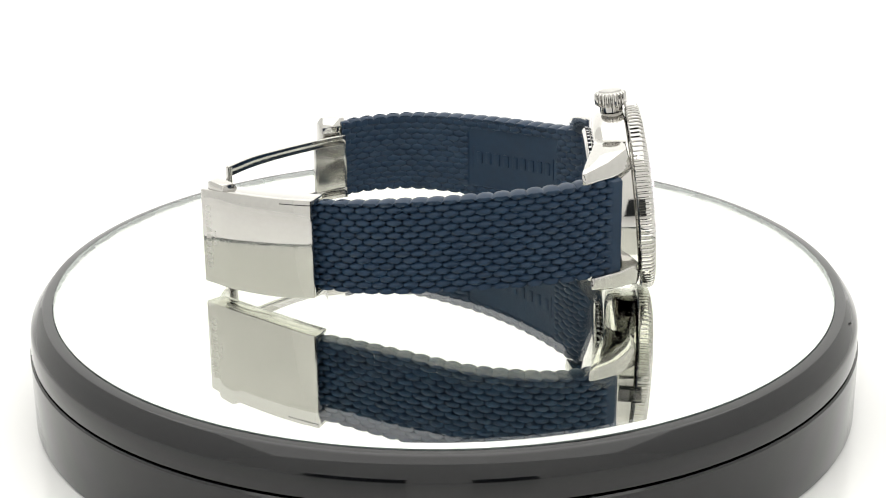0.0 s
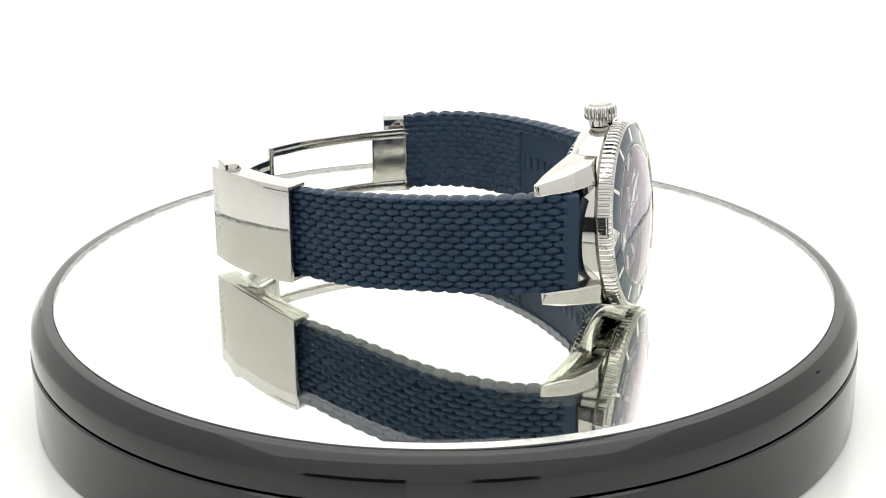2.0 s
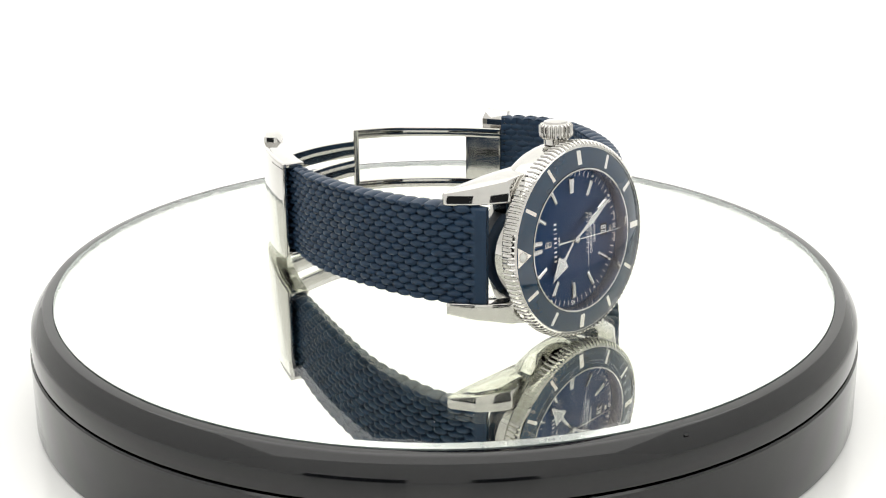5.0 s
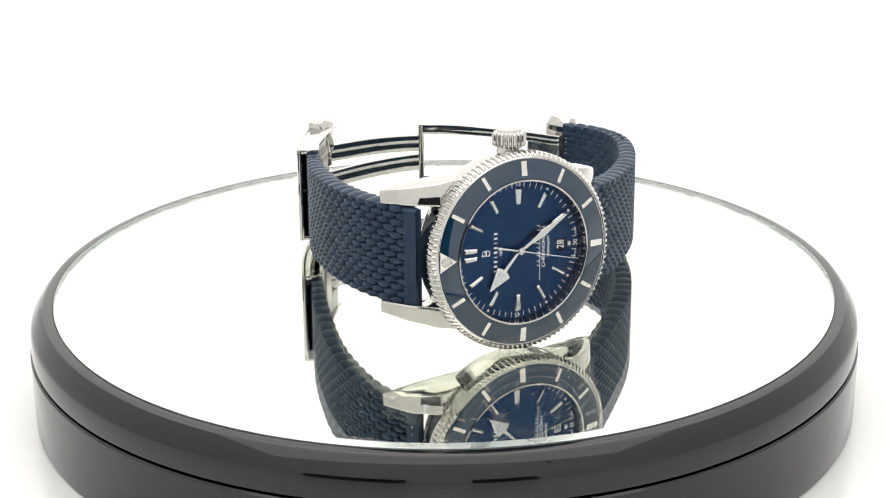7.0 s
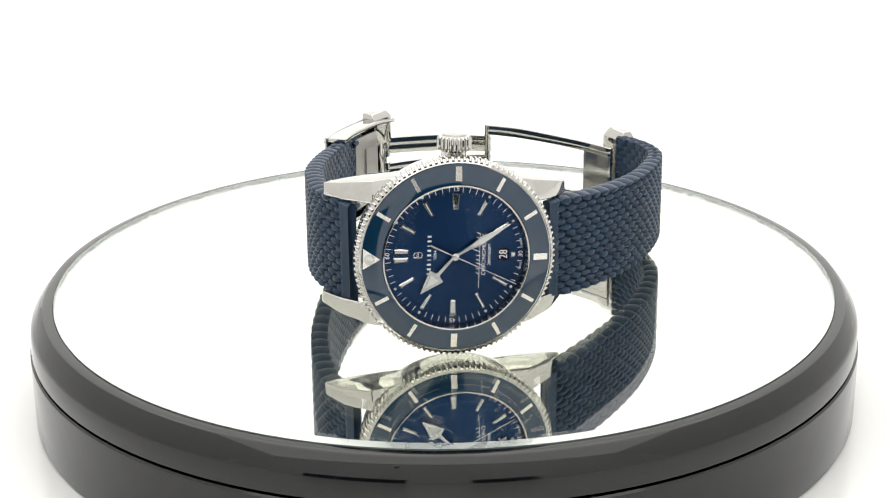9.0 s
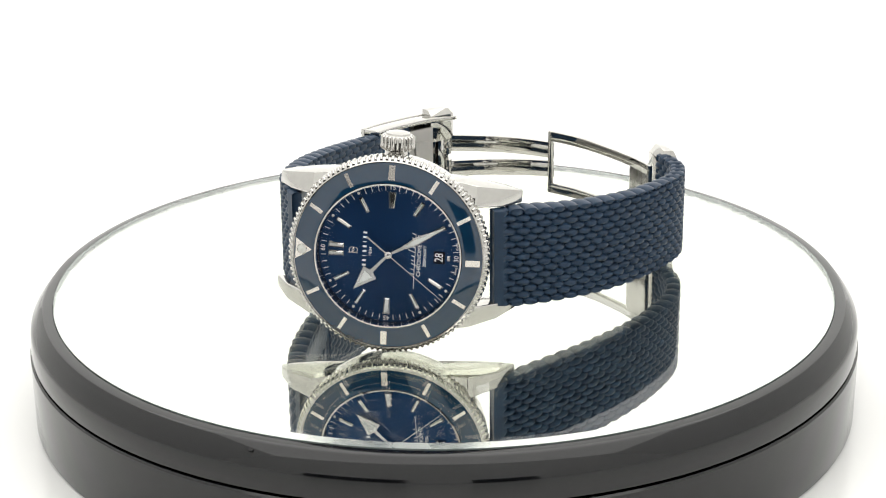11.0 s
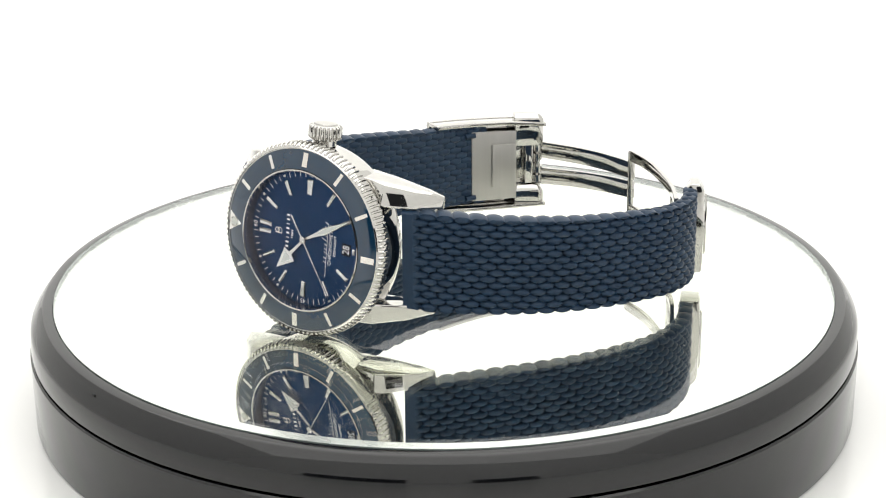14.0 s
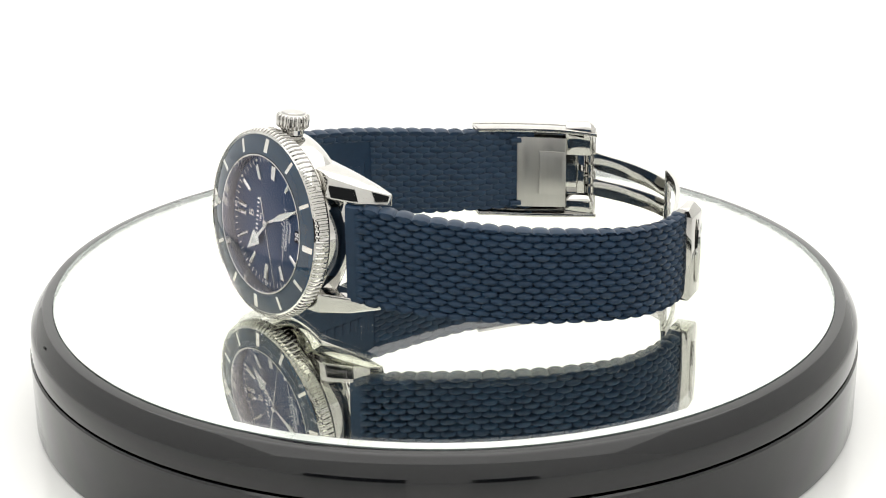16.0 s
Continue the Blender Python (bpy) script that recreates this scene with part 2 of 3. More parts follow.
def spoke(a):
    """A turn about the dial's middle: a body along +y comes to the place of a degrees after twelve."""
    return UP12 @ Matrix.Rotation(radians(-a), 4, "Z")


# case
case = part("case", lathe([(0, -11.6), (16.6, -11.6), (18.4, -10.9), (19.4, -9.8), (19.9, -8.6), (20.0, -7.2), (20.0, -4.2), (19.6, -3.85), (15.6, -3.8), (15.6, -3.3), (0, -3.3)], 128), STEEL, watch, "polished stainless steel case", W)
part("caseback", lathe([(0, -13.4), (14.2, -13.4), (15.6, -13.1), (16.2, -12.6), (16.2, -11.65), (0, -11.65)], 96), STEEL, case, "engraved steel case back", W)
ring = part("caseback_ring", lathe([(16.22, -12.5), (16.32, -12.5), (16.32, -11.75), (16.22, -11.75)], 96, True), DATEBLUE, case, "dark ring with pale writing", W)
for k in range(72):
    if k % 9 == 0:
        continue
    part("writing_bar", box(-0.2, 0.2, 16.2, 16.36, -12.4, -11.85), PRINT, ring, "", spoke(5 * k))
for sx in (-1, 1):
    for sy in (-1, 1):
        secs = []
        for x, yi, yr, yo, zt, zb in ((9.0, 10.9, 16.2, 16.4, -3.72, -11.0), (14.0, 10.8, 15.7, 15.95, -3.72, -11.8), (17.0, 10.6, 15.2, 15.45, -3.95, -12.6), (22.4, 10.45, 14.0, 14.25, -8.5, -14.2), (25.75, 10.35, 12.75, 12.95, -14.0, -15.1)):
            zo, drop = zt - 0.6 * (zt - zb), 0.2 * (yr - yi) if x > 12 else 0.0
            secs.append([(sx * x, sy * yi, zb), (sx * x, sy * yi, zt - 0.2), (sx * x, sy * (yi + 0.3), zt), (sx * x, sy * yr, zt - drop), (sx * x, sy * yo, zo - 0.3), (sx * x, sy * (yo - 0.3), zb)])
        part("lug", loft(secs, 0.22, 2), STEEL, case, "", W)

# bezel with knurled rim
bezel = part("bezel", lathe([(15.5, -3.6), (20.3, -3.6), (20.65, -3.35), (20.7, -1.6), (20.5, -0.95), (20.1, -0.45), (19.85, -0.2), (19.75, -0.45), (15.5, -0.45)], 160, True), STEEL, watch, "polished steel turning bezel with knurled rim", W)
tooth = None
for i in range(108):
    if tooth is None:
        b = loft([[(20.0, -0.34, z), (r - 0.22, -0.3, z), (r, -0.13, z), (r, 0.13, z), (r - 0.22, 0.3, z), (20.0, 0.34, z)] for r, z in ((20.75, -3.45), (21.0, -3.25), (21.05, -1.5), (20.85, -0.85), (20.4, -0.4))])
        tooth = part("tooth", b, STEEL, bezel, "", W)
    else:
        o = new("tooth", tooth.data)
        o.parent = bezel
        w = MM @ W @ MM.inverted()
        o.matrix_basis = w @ Matrix.Rotation(2 * math.pi * i / 108, 4, "Z") @ w.inverted()
insert = part("bezel_insert", lathe([(15.35, -0.7), (15.35, 0.12), (15.5, 0.24), (19.5, -0.37), (19.65, -0.48), (19.65, -0.7)], 160, True), CERAMIC, bezel, "glossy navy ceramic bezel ring", W)
part("crystal_ring", lathe([(14.95, -0.9), (14.95, 0.28), (15.1, 0.36), (15.3, 0.28), (15.3, -0.9)], 128, True), STEEL, watch, "thin polished ring round the crystal", W)
SLOPE = Matrix.Translation((0, 17.6, -0.08)) @ Matrix.Rotation(radians(-8.7), 4, "X") @ Matrix.Translation((0, -17.6, 0))
for k in range(1, 12):
    hw = 0.68 if k % 3 == 0 else 0.42
    part("index_bar", prism([(-hw, 16.1), (hw, 16.1), (hw * 0.95, 19.15), (-hw * 0.95, 19.15)], -0.3, 0.025, 0.04), SILVERLINE, insert, "", spoke(30 * k) @ SLOPE)
part("triangle", prism([(0, 15.75), (2.25, 19.35), (-2.25, 19.35)], -0.3, 0.025, 0.05), SILVERLINE, insert, "", spoke(0) @ SLOPE)
part("pearl", lathe([(0.85, -0.3), (0.85, -0.02), (0.62, 0.06), (0.55, 0.05), (0.3, 0.2), (0, 0.26)], 24), LUME, insert, "white luminous pearl", spoke(0) @ SLOPE @ Matrix.Translation((0, 17.95, 0.06)))
part("pearl_ring", lathe([(0.85, -0.2), (0.85, 0.03), (1.0, 0.1), (1.15, 0.03), (1.15, -0.2)], 28), STEEL, insert, "", spoke(0) @ SLOPE @ Matrix.Translation((0, 17.95, 0.06)))
for a in (38, 142, 218, 322):
    part("set_screw", lathe([(0, 0.5), (0.5, 0.5), (0.55, 0.3), (0.55, -0.5)], 20), STEEL, bezel, "", spoke(a) @ Matrix.Translation((0, 20.6, -2.3)) @ Matrix.Rotation(radians(-90), 4, "X"))

# crown
crown = part("crown", lathe([(0, 20.0), (2.3, 20.0), (2.3, 21.1), (2.6, 21.2), (2.75, 21.4), (2.75, 24.0), (2.6, 24.3), (2.35, 24.4), (2.2, 24.75), (1.6, 24.95), (0, 25.1)], 64), STEEL, watch, "fluted steel winding crown", W @ Matrix.Translation((0, 0, -6.4)) @ Matrix.Rotation(radians(-90), 4, "X") @ Matrix.Diagonal((1.12, 1.12, 1, 1)))
for i in range(22):
    a = 2 * math.pi * i / 22
    part("flute", loft([[(r * math.cos(a + w), r * math.sin(a + w), z) for r, w in ((2.6, -0.105), (3.0 + o, -0.085), (3.22 + o, 0), (3.0 + o, 0.085), (2.6, 0.105))] for z, o in ((21.35, -0.35), (21.7, 0), (23.9, 0), (24.3, -0.35))], 0.04, 1), STEEL, crown, "", W @ Matrix.Translation((0, 0, -6.4)) @ Matrix.Rotation(radians(-90), 4, "X") @ Matrix.Diagonal((1.12, 1.12, 1, 1)))

# dial
ZD = -2.6
dial = part("dial", lathe([(0, ZD - 0.3), (14.9, ZD - 0.3), (14.9, ZD), (0, ZD)], 128), DIAL, watch, "sunray navy blue dial")
DIAL_AXES = MM @ W @ MM.inverted()
dial.matrix_basis = DIAL_AXES
part("flange", lathe([(14.95, ZD), (14.75, ZD + 0.05), (15.0, -0.4), (15.2, -0.4)], 128), DARKRING, watch, "dark steel ring round the dial", W)
for k in range(60):
    if k % 5 == 0:
        continue
    part("minute_tick", box(-0.06, 0.06, 13.3, 14.4, ZD, ZD + 0.02), PRINT, dial, "", spoke(6 * k))
for k in range(12):
    m = spoke(30 * k)
    if k == 0:
        for s in (-1, 1):
            part("hour_marker", prism([(s * 0.82 - 0.5, 9.6), (s * 0.82 + 0.5, 9.6), (s * 0.95 + 0.62, 12.8), (s * 0.95 - 0.62, 12.8)], ZD, ZD + 0.5, 0.3), STEEL, dial, "", m)
    elif k == 6:
        part("hour_marker", prism([(-0.6, 12.0), (0.6, 12.0), (0.6, 12.8), (-0.6, 12.8)], ZD, ZD + 0.4, 0.2), STEEL, dial, "", m)
    else:
        w0, w1 = (0.55, 0.8) if k % 3 == 0 else (0.38, 0.48)
        mk = part("hour_marker", prism([(-w0, 9.6), (w0, 9.6), (w1, 13.1), (-w1, 13.1)], ZD, ZD + 0.5, 0.24), STEEL, dial, "", m)
        if k % 3:
            part("lume_strip", box(-0.11, 0.11, 10.0, 12.7, ZD + 0.5, ZD + 0.53), LUME, mk, "", m)
    if k % 3:
        part("lume_dot", lathe([(0.3, 0), (0.26, 0.18), (0, 0.24)], 16), LUME, dial, "", m @ Matrix.Translation((0, 14.05, ZD)))
TXT = 0.02
letters("minute_numeral", "60", 1.4, PRINT, dial, UP12 @ Matrix.Translation((0, 13.95, ZD + 0.02)), TXT)
letters("minute_numeral", "15", 1.4, PRINT, dial, spoke(90) @ Matrix.Translation((0, 13.95, ZD + 0.02)), TXT)
letters("minute_numeral", "30", 1.4, PRINT, dial, UP12 @ Matrix.Translation((0, -14.0, ZD + 0.02)), TXT)
letters("minute_numeral", "45", 1.4, PRINT, dial, spoke(270) @ Matrix.Translation((0, 13.95, ZD + 0.02)), TXT)
letters("dial_text", "CHRONOMETRE", 1.2, PRINT, dial, UP12 @ Matrix.Translation((0, -6.25, ZD + 0.02)), TXT)
letters("dial_text", "200M/660FT", 0.9, PRINT, dial, UP12 @ Matrix.Translation((0, -7.4, ZD + 0.02)), TXT)
letters("dial_text", "1884", 0.9, PRINT, dial, UP12 @ Matrix.Translation((0, 4.0, ZD + 0.02)), TXT, "", 1.15)
letters("dial_text", "SWISS", 0.62, PRINT, dial, UP12 @ Matrix.Translation((-2.6, -14.0, ZD + 0.02)) @ Matrix.Rotation(radians(-10), 4, "Z"), TXT)
letters("dial_text", "MADE", 0.62, PRINT, dial, UP12 @ Matrix.Translation((2.6, -14.0, ZD + 0.02)) @ Matrix.Rotation(radians(10), 4, "Z"), TXT)
# maker's marks as plain shapes
for i in range(9):
    x = -3.95 + 0.99 * i
    w = 0.08 if i in (3, 6) else 0.2
    part("name_bar", box(x - w, x + w, 4.85, 5.65, ZD, ZD + 0.03), PRINT, dial, "", UP12)
for r0, dy in ((0.45, 0.35), (0.5, -0.35)):
    part("emblem_loop", lathe([(r0, 0), (r0 + 0.14, 0), (r0 + 0.14, 0.12), (r0, 0.12)], 20, True), SILVERLINE, dial, "", UP12 @ Matrix.Translation((0.1, 7.6 + dy, ZD)))
part("emblem_stem", box(-0.55, -0.35, 6.7, 8.5, ZD, ZD + 0.12), SILVERLINE, dial, "", UP12)
for i in range(10):
    x = -4.1 + 0.95 * i
    hi = -3.9 if i == 5 else -4.6
    lo = -5.9 if i == 2 else -5.3
    part("script_bar", prism([(x - 0.08, lo), (x + 0.08, lo), (x + 0.08 + 0.35 * (hi - lo), hi), (x - 0.08 + 0.35 * (hi - lo), hi)], ZD, ZD + 0.03), PRINT, dial, "", UP12)
part("script_line", box(-7.2, 4.6, -5.38, -5.28, ZD, ZD + 0.025), PRINT, dial, "", UP12)
part("date_disc", box(-1.25, 1.25, -11.5, -9.3, ZD + 0.005, ZD + 0.015), DATEBLUE, dial, "", UP12)
part("date_frame", loft([[(-1.35, -11.6, ZD), (1.35, -11.6, ZD), (1.35, -9.2, ZD), (-1.35, -9.2, ZD)], [(-1.35, -11.6, ZD + 0.004), (1.35, -11.6, ZD + 0.004), (1.35, -9.2, ZD + 0.004), (-1.35, -9.2, ZD + 0.004)]]), DATEBLUE, dial, "", UP12)
letters("date_numeral", "28", 2.5, PRINT, dial, UP12 @ Matrix.Translation((0, -10.4, ZD + 0.03)) @ Matrix.Diagonal((0.78, 1, 1, 1)), 0.01)

# what lies on the dial was shaped in the watch's axes
for ob in dial.children:
    ob.matrix_parent_inverse = DIAL_AXES.inverted()

# each pointer lies along its own -x at twelve
POINTERS = []


def hand(name, outline, z, mat, bevel, label):
    ob = part(name, prism(outline, 0, 0.22, bevel), mat, watch, label, Matrix.Rotation(radians(90), 4, "Z"))
    POINTERS.append((ob, z))
    return ob


hour = hand("hour_hand", [(-0.28, -0.6), (0.28, -0.6), (0.3, 5.2), (1.95, 5.6), (0, 10.75), (-1.95, 5.6), (-0.3, 5.2)], ZD + 0.75, STEEL, 0.08, "broad arrow steel hour hand with white fill")
part("lume_fill", prism([(-1.05, 6.1), (1.05, 6.1), (0, 9.0)], 0.2, 0.25), LUME, hour, "", Matrix.Rotation(radians(90), 4, "Z"))
minute = hand("minute_hand", [(-0.3, -0.6), (0.3, -0.6), (0.26, 3.2), (0.85, 6.0), (0.0, 14.0), (-0.85, 6.0), (-0.26, 3.2)], ZD + 1.1, STEEL, 0.08, "lance steel minute hand with white fill")
part("lume_fill", prism([(-0.2, 4.4), (0.2, 4.4), (0.52, 6.1), (0.0, 12.6), (-0.52, 6.1)], 0.2, 0.27), LUME, minute, "", Matrix.Rotation(radians(90), 4, "Z"))
second = hand("second_hand", [(-0.2, -5.8), (0.2, -5.8), (0.12, 0), (0.05, 14.2), (-0.05, 14.2), (-0.12, 0)], ZD + 1.45, STEEL, 0.0, "thin steel second hand")
part("hub", lathe([(0, 0.5), (0.5, 0.45), (0.75, 0.3), (0.8, 0), (0.8, -0.7)], 24), STEEL, second, "")
crystal = part("crystal", lathe([(15.0, 0.2), (14.9, 0.45), (13.2, 0.85), (9, 1.3), (5, 1.52), (0, 1.6)], 96), CRYSTAL, watch, "clear domed sapphire crystal", W)
crystal.visible_shadow = False


# strap: two halves of moulded rubber with rows of lens-shaped bumps
PITCH, ROW = 3.6, 1.42


def strap_half(path, plain, panel_span, holes, label, lug_last=False):
    """path: rows of x, y, middle height, half width, thickness of the outer face's line, seen with the outer side to the right."""
    total = spline(path, 50)[1][-1]
    ns = int(total / 0.13)
    line, s = spline(path, ns)
    nr = sides(line)
    nv, ne = 190, 16
    u = np.concatenate([np.linspace(-1, 1, nv), np.ones(ne), np.linspace(1, -1, nv), -np.ones(ne)])
    e = np.concatenate([np.zeros(nv), (np.arange(ne) + 0.5) / ne, np.ones(nv), 1 - (np.arange(ne) + 0.5) / ne])
    if lug_last:
        s = total - s
    S, U = np.meshgrid(s, u, indexing="ij")
    E = np.meshgrid(s, e, indexing="ij")[1]
    half, thick = line[:, 3][:, None], line[:, 4][:, None]
    V = U * half
    ramp = np.clip((S - plain) / 1.2, 0, 1)
    # lens bumps, alternate rows shifted by half a pitch
    h = np.zeros_like(S)
    for dr in (-1, 0, 1, 2):
        row = np.floor(V / ROW) + dr
        off = np.where(row % 2 == 0, 0.0, PITCH / 2)
        for di in (-1, 0, 1):
            cs = (np.round((S - off) / PITCH) + di) * PITCH + off
            q = 1 - (np.abs(S - cs) / 1.9) ** 2 - (np.abs(V - row * ROW) / 0.86) ** 2.2
            h = np.maximum(h, np.clip(q, 0, 1) ** 0.5)
    outer, inner = E < 1e-6, E > 1 - 1e-6
    side = ~(outer | inner)
    depth = np.where(inner, 0.5, 1.25)
    rel = (h - 1) * depth * ramp
    if panel_span:
        a, b = panel_span
        flat = (S > a) & (S < b) & (np.abs(V) < half - 2.4) & inner
        rel = np.where(flat, -0.5, rel)
    # scalloped, rounded edges
    ph = (S / PITCH) % 1.0
    scal = (np.sqrt(np.clip(1 - (2 * ph - 1) ** 2, 0, 1)) - 0.6) * 0.75 * ramp
    round_off = np.where(side, 0.45 * np.sin(np.pi * E) , 0.0)
    V = V + np.sign(U) * (np.abs(U) > 0.93) * scal * np.clip((np.abs(U) - 0.93) / 0.07, 0, 1) + np.sign(U) * round_off
    rel = np.where(side, 0, rel)
    for hs in holes:
        dip = np.clip(1 - ((S - hs) / 0.72) ** 2 - ((E - 0.5) * thick / 0.55) ** 2, 0, 1) ** 0.12
        V = V - np.where(side & (U > 0), dip * 5.5, 0)
    off = np.where(outer, rel, np.where(inner, -thick - rel, -E * thick))
    P = np.empty((*S.shape, 3))
    P[..., 0] = line[:, 0][:, None] + nr[:, 0][:, None] * off
    P[..., 1] = line[:, 1][:, None] + nr[:, 1][:, None] * off
    P[..., 2] = line[:, 2][:, None] + V
    n, k = S.shape
    i, j = np.meshgrid(np.arange(n - 1), np.arange(k), indexing="ij")
    j2 = (j + 1) % k
    faces = np.stack([i * k + j, i * k + j2, (i + 1) * k + j2, (i + 1) * k + j], -1).reshape(-1, 4).tolist()
    faces.append(list(range(k)))
    faces.append(list(range((n - 1) * k, n * k))[::-1])
    me = bpy.data.meshes.new("strap_half")
    me.from_pydata((P.reshape(-1, 3) * 0.001).tolist(), [], faces)
    me.update()
    me.materials.append(RUBBER)
    me.shade_smooth()
    ob = new("strap_half", me)
    ob.parent = watch
    tagged(ob, label)
    return ob, line, s, nr


# outer line: x, y, middle height, half width, thickness. The way runs from the lugs to the clasp.
TWELVE = [(-19.4, -42.3, 20.7, 10.25, 2.2), (-22.6, -38.6, 20.75, 10.25, 4.5), (-26.6, -31.5, 20.4, 10.2, 4.3), (-29.2, -22, 19.6, 10.1, 4.2), (-30.4, -10, 18.4, 10.0, 4.0), (-29.8, 2, 16.8, 10.1, 3.8), (-28.5, 12, 15.6, 10.0, 3.6), (-26.4, 21.5, 14.8, 9.7, 3.2), (-24.9, 30, 14.2, 9.6, 3.0), (-22.6, 37, 13.8, 9.6, 3.0)]
SIX = [(22.2, -35.0, 18.4, 10.4, 2.2), (28.0, -29.8, 17.6, 10.4, 4.5), (34.5, -21.8, 16.4, 10.2, 4.3), (40.6, -13.2, 15.5, 10.0, 4.2), (45.9, -3.6, 14.8, 9.8, 4.0), (49.8, 7.0, 14.2, 9.6, 3.8), (51.8, 17, 13.6, 9.4, 3.6), (50.7, 25.5, 13.1, 9.3, 3.4), (47.7, 31.9, 12.8, 9.2, 3.3), (44.7, 35.6, 12.6, 9.2, 3.2)]


def edge_holes(path, count, first):
    total = spline(path, 50)[1][-1]
    last = math.floor((total - first) / PITCH - 0.5)
    return [(last - k + 0.5) * PITCH for k in range(count)]


strap_twelve, l12, s12, n12 = strap_half(TWELVE[::-1], 2.3, (14, 40), edge_holes(TWELVE, 4, 7.5), "navy rubber strap half with scale-like moulded bumps", True)
strap_six, l6, s6, n6 = strap_half(SIX, 2.1, (14, 44), edge_holes(SIX, 7, 1.0), "navy rubber strap half with scale-like moulded bumps and edge holes")


def on_strap(line, s, nr, at, up, depth):
    """The place on a strap's inner face at a length from the lug, with x along the way and z out of the face."""
    k = int(np.argmin(np.abs(s - at)))
    n = Vector((-nr[k][0], -nr[k][1], 0))
    x, y, z, half, thick = line[k]
    along = Vector((0, 0, 1)).cross(n)
    o = Vector((x, y, z + up)) + n * (thick - depth)
    return Matrix(((along.x, 0, n.x, o.x), (along.y, 0, n.y, o.y), (along.z, 1, n.z, o.z), (0, 0, 0, 1)))


# raised name and its frame on the inner face, as plain bars
for (line, s, nr, ob, a, b) in ((l12, s12, n12, strap_twelve, 15.5, 38.5), (l6, s6, n6, strap_six, 15.5, 42.5)):
    for i in range(9):
        at = a + 2.0 + (b - a - 4.0) * i / 8
        part("name_bar", box(-0.8, 0.8, -1.5, 1.5, -0.1, 0.22, 0.08), RUBBER, ob, "", on_strap(line, s, nr, at, 0, 0.5))
    for at in (a, b):
        part("frame_bar", box(-0.12, 0.12, -2.7, 2.7, -0.1, 0.15), RUBBER, ob, "", on_strap(line, s, nr, at, 0, 0.5))

# ---- folding clasp, open ----
COVER = [(-16.4, 52.0, 1.3, 23.3), (-20.9, 44.2, 1.4, 24.3), (-24.7, 35.5, 1.9, 25.0), (-26.9, 29.0, 2.6, 25.5), (-28.2, 23.4, 3.3, 25.9)]


def inward(path, d, lo=0.0, hi=0.0):
    """The same line moved to the inner side, with its lower and upper edge moved too."""
    p = np.array(path, float)
    n = sides(p)
    p[:, :2] -= n * d
    p[:, 2] += lo
    p[:, 3] += hi
    return [tuple(r) for r in p]


def top_strip(path, h):
    return [(x, y, hi - h, hi) for x, y, lo, hi in path]


def low_strip(path, h):
    return [(x, y, lo, lo + h) for x, y, lo, hi in path]


cover = part("clasp_cover", ribbon(COVER, 1.1, 40, 0.3), STEEL, watch, "polished steel clasp cover, slightly curved")
part("side_wall", ribbon(top_strip(inward(COVER, 1.0, 0, -0.12), 1.0), 4.3, 40, 0.2), STEEL, cover)
part("side_wall", ribbon(low_strip(inward(COVER, 1.0, 0.12, 0), 1.0), 4.3, 40, 0.2), STEEL, cover)
deep, _ = spline(inward(COVER, 3.9, 2.6, -2.6), 60)
plate_line = [tuple(r) for r in deep[15:42:4]]
plate = part("inner_plate", ribbon(plate_line, 0.7, 30, 0.12), BRUSHED, cover, "brushed steel inner plate of the clasp")
flap_line = [(x, y, lo + 3.4, hi - 3.4) for x, y, lo, hi in inward(plate_line, 0.6)]
fl, _ = spline(flap_line, 30)
part("flap", ribbon([tuple(r) for r in fl[1:17]], 0.5, 12, 0.1), BRUSHED, cover, "brushed steel size plate")
for z in (plate_line[-1][2] + 0.9, plate_line[-1][3] - 0.9):
    m0 = Vector((plate_line[-1][0] + 0.75, plate_line[-1][1] + 0.7, z))
    part("plate_pin", rod(m0, m0 + Vector((-0.7, -2.6, 0)), 0.7, 12), RUBBER, cover, "dark rubber peg")
# direction of the cover's far end, and its outward side
FA = Vector((0.62, 0.785, 0))
FO = Vector((-0.785, 0.62, 0))


def far_frame(along, out, z):
    o = Vector((-12.7, 49.4, z)) + FA * along + FO * out
    return Matrix(((FA.x, FO.x, 0, o.x), (FA.y, FO.y, 0, o.y), (0, 0, 1, o.z), (0, 0, 0, 1)))


for lo, hi in ((17.4, 25.5), (1.6, 6.9)):
    secs = [[(-7.4, -0.6, lo), (-7.4, 3.4, lo), (-7.4, 3.4, hi), (-7.4, 0.5, hi), (-7.4, -0.6, hi - 1.3)], [(-1.2, -0.6, lo), (-2.6, 3.4, lo), (-2.6, 3.4, hi), (-1.6, 0.5, hi), (-1.2, -0.6, hi - 1.3)], [(0.0, 0.0, lo + 1.0), (-1.7, 3.4, lo + 0.6), (-1.7, 3.4, hi - 0.4), (-0.5, 1.0, hi - 0.7), (0.0, 0.0, hi - 1.6)]]
    part("pusher", loft(secs, 0.2, 2), STEEL, cover, "faceted steel push button", far_frame(0, 0, 0))
for lo, hi in ((7.6, 9.3), (10.0, 11.6), (13.2, 14.9), (15.6, 17.2)):
    part("hinge_barrel", rod((-1.4, 1.4, lo), (-1.4, 1.4, hi), 1.35, 20), STEEL, cover, "", far_frame(0, 0, 0))
part("hinge_block", box(-4.6, -2.6, 0.4, 3.2, 7.2, 17.5, 0.3), STEEL, cover, "", far_frame(0, 0, 0))
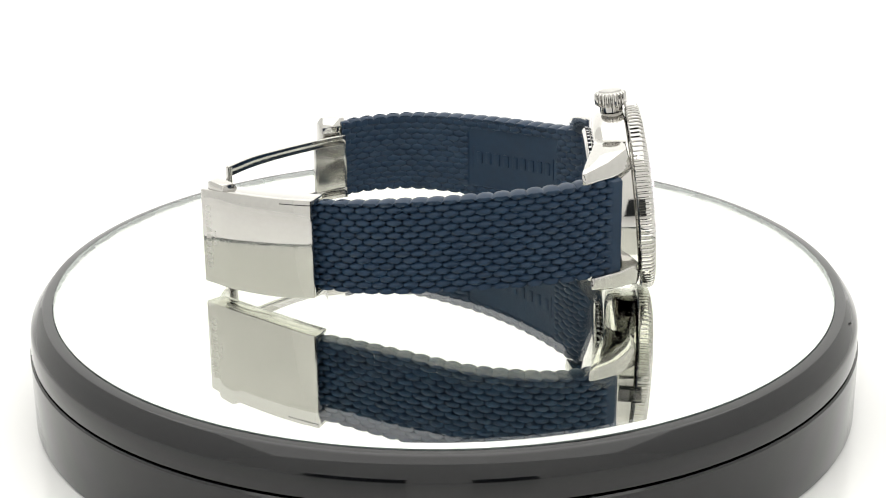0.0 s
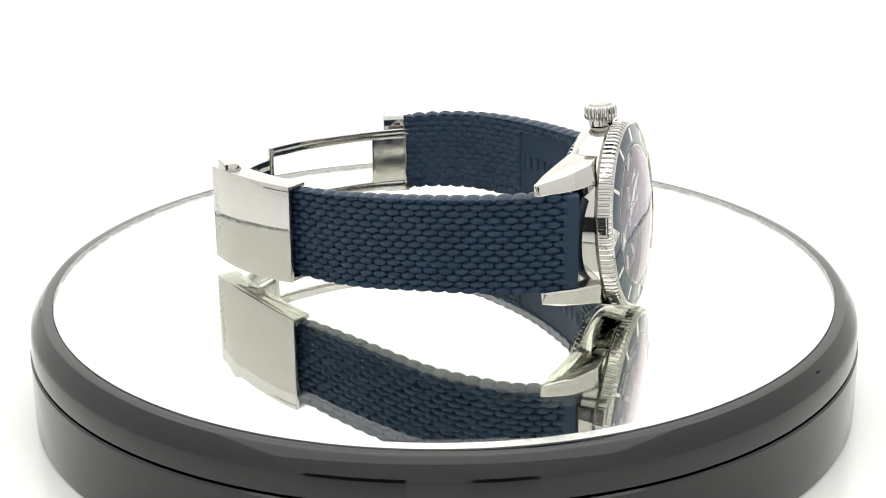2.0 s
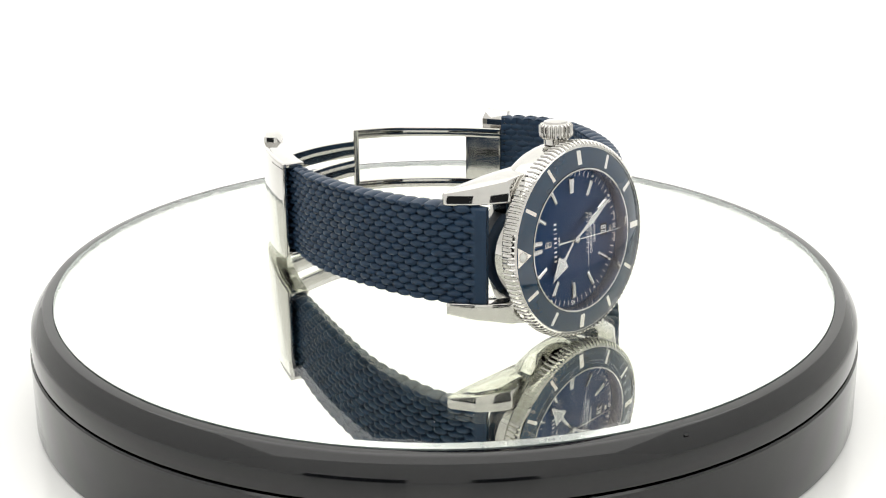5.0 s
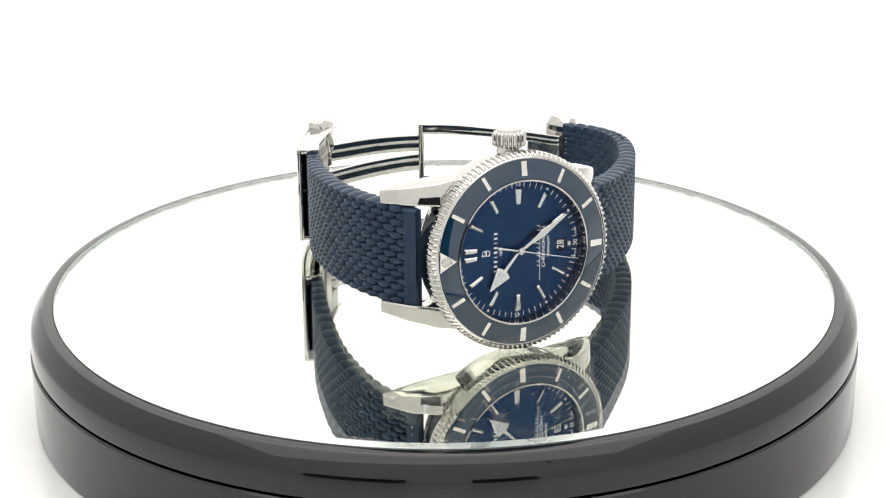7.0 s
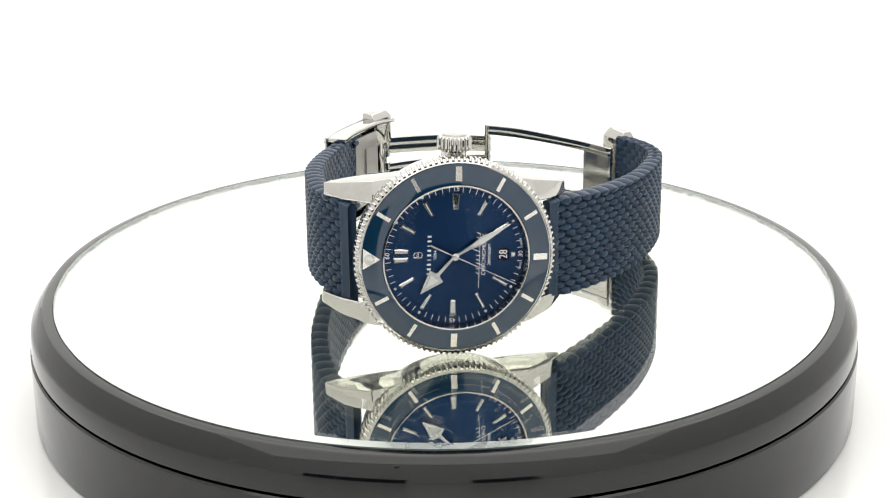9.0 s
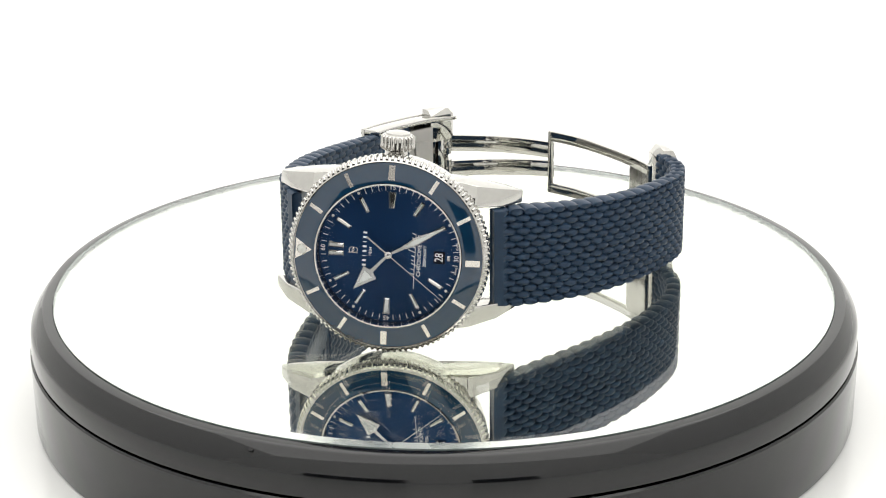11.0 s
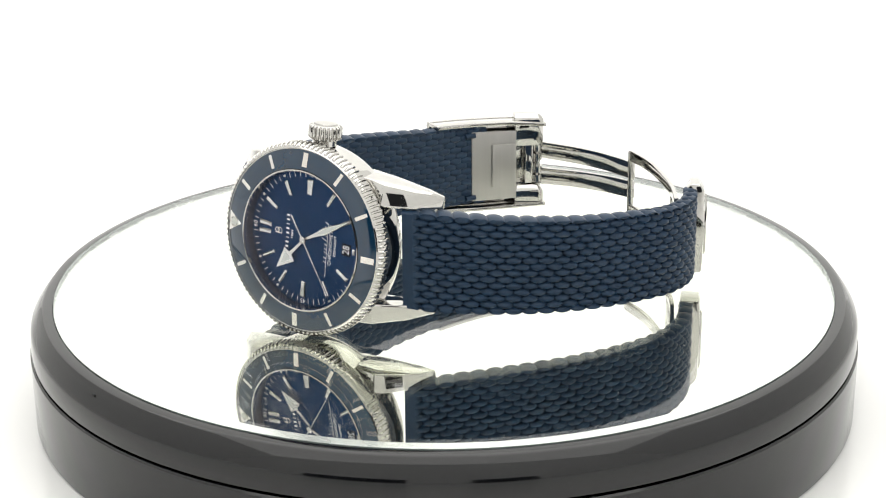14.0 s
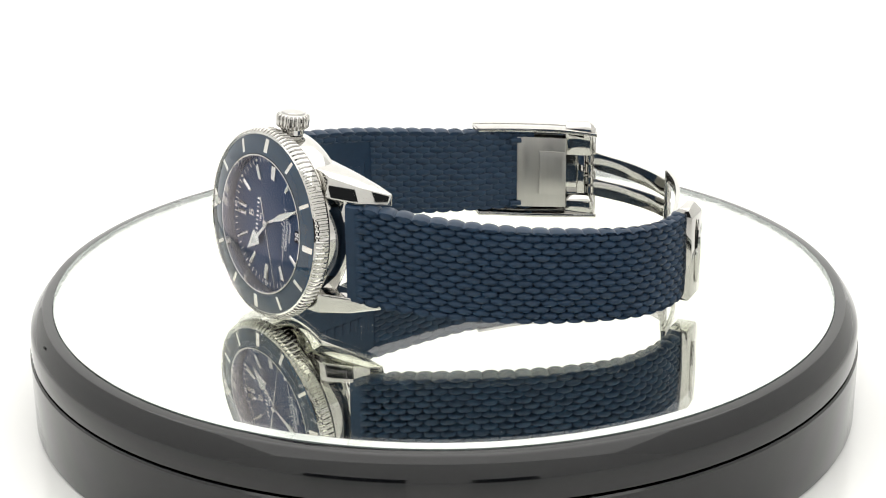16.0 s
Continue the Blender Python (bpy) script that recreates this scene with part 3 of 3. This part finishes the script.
part("hinge_pin", rod((-1.4, 1.4, 6.0), (-1.4, 1.4, 18.6), 0.55, 12), STEEL, cover, "", far_frame(0, 0, 0))
cl, _ = spline(COVER, 60)
cn = sides(cl)[50]
# near-black strip laid on the cover as the shade of a narrow gap
part("slot_shade", ribbon([(x + cn[0] * 0.03, y + cn[1] * 0.03, hi - 1.25, hi - 1.05) for x, y, lo, hi in cl[44:60:3]], 0.4, 10, 0.0), GROOVE, cover, "narrow dark strip for the shade in a slot")
# engraved maker's name as bars and the year
for i in range(9):
    line, _ = spline(COVER, 60)
    x, y, lo, hi = line[4]
    n = sides(line)[4]
    z = lo + 4.6 + (hi - lo - 9.0) * i / 8
    m = Matrix(((0, -n[1], n[0], x), (0, n[0], n[1], y), (1, 0, 0, z), (0, 0, 0, 1)))
    part("engraved_bar", box(-0.55, 0.55, -0.75, 0.75, -0.05, 0.012), ENGRAVE, cover, "", m)
line, _ = spline(COVER, 60)
x, y, lo, hi = line[8]
n = sides(line)[8]
letters("engraved_year", "1884", 1.5, ENGRAVE, cover, Matrix(((0, n[1], n[0], x), (0, -n[0], n[1], y), (1, 0, 0, 0.5 * (lo + hi)), (0, 0, 0, 1))), 0.012, "", 1.3)

# folding blades and frame
for name, a, b in (("upper", (13.7, 18.0), (12.5, 16.8)), ("lower", (6.8, 11.1), (7.6, 11.9))):
    mid = [0.5 * (p + q) for p, q in zip(a, b)]
    part("blade", ribbon([(12.4, 54.6, *b), (6, 54.9, 0.75 * b[0] + 0.25 * a[0], 0.75 * b[1] + 0.25 * a[1]), (0, 54.3, *mid), (-6, 52.9, 0.3 * b[0] + 0.7 * a[0], 0.3 * b[1] + 0.7 * a[1]), (-14.4, 49.9, *a)], 0.9, 36, 0.2), STEEL, watch, "polished curved steel clasp blade")
ARM_TOP = [(41.7, 33.0, 17.2, 19.7), (35.6, 39.5, 17.2, 19.6), (27.6, 46.0, 17.2, 19.6), (19.6, 51.1, 17.2, 19.8), (11.2, 54.6, 17.2, 19.8)]
ARM_LOW = [(41.7, 33.0, 3.6, 6.2), (35.6, 39.5, 3.7, 6.2), (27.6, 46.0, 3.7, 6.1), (19.6, 51.1, 3.6, 6.1), (11.2, 54.6, 3.5, 6.1)]
frame_part = part("clasp_frame", ribbon(ARM_TOP, 1.0, 40, 0.22), STEEL, watch, "polished steel folding frame of the clasp")
part("frame_arm", ribbon(ARM_LOW, 1.0, 40, 0.22), STEEL, frame_part)
part("frame_plate", ribbon([(41.68, 33.02, 6.0, 17.4), (38.7, 36.4, 6.0, 17.4), (35.6, 39.5, 6.0, 17.4)], 1.0, 12, 0.1), SATIN, frame_part)
part("hinge_pin", rod((11.5, 54.0, 3.9), (11.5, 54.0, 19.5), 0.75, 16), STEEL, frame_part)

# end clamp on the strap's tip
CA, CN = Vector((-0.58, 0.82, 0)).normalized(), Vector((0.82, 0.58, 0)).normalized()
c0 = Vector((42.7, 37.8, 0))
CLAMP = Matrix(((CA.x, CN.x, 0, c0.x), (CA.y, CN.y, 0, c0.y), (0, 0, 1, 0), (0, 0, 0, 1)))
secs = [[(-4.4, -2.4, z), (-4.4, 2.0 + o, z), (2.0, 2.0 + o, z), (2.0, -2.4, z)] for z, o in ((2.4, -0.3), (3.0, 0.1), (12.8, 0.3), (21.6, 0.1))]
secs.append([(-4.3, -1.1, 23.4), (-4.3, 1.2, 23.2), (1.3, 0.5, 23.6), (1.3, -1.0, 23.6)])
clamp = part("end_clamp", loft(secs, 0.2, 2), STEEL, watch, "polished steel end clamp with winged emblem", CLAMP)
part("emblem", prism([(-0.5, 7.2), (0.0, 5.8), (0.5, 7.2), (0.9, 10.6), (1.3, 12.6), (0.9, 14.4), (0.45, 18.2), (0, 20.4), (-0.45, 18.2), (-0.9, 14.4), (-1.3, 12.6), (-0.9, 10.6)], 0, 0.5, 0.25), STEEL, clamp, "", CLAMP @ Matrix.Translation((-1.2, 2.25, 0)) @ Matrix(((1, 0, 0, 0), (0, 0, 1, 0), (0, 1, 0, 0), (0, 0, 0, 1))))


# ---- what turns ----
def motions():
    times = [k * 0.5 for k in range(33)]
    walk(platter, [(t, pose(0, 0, 0, 0, 0, turn(t))) for t in times])
    walk(watch, [(t, pose(0, 0, 0, 0, 0, turn(t))) for t in times])
    for ob, z in POINTERS:
        at = W @ Matrix.Translation((0, 0, z))
        at = Matrix.Translation(at.translation * 0.001) @ at.to_3x3().to_4x4()
        first, speed = {"hour_hand": (311.3, 0.00833), "minute_hand": (148.7, 0.1), "second_hand": (151.0, 6.0)}[ob.name]
        walk(ob, [(t, at @ pose(0, 0, 0, 0, 0, -(first + speed * t))) for t in times])


motions()
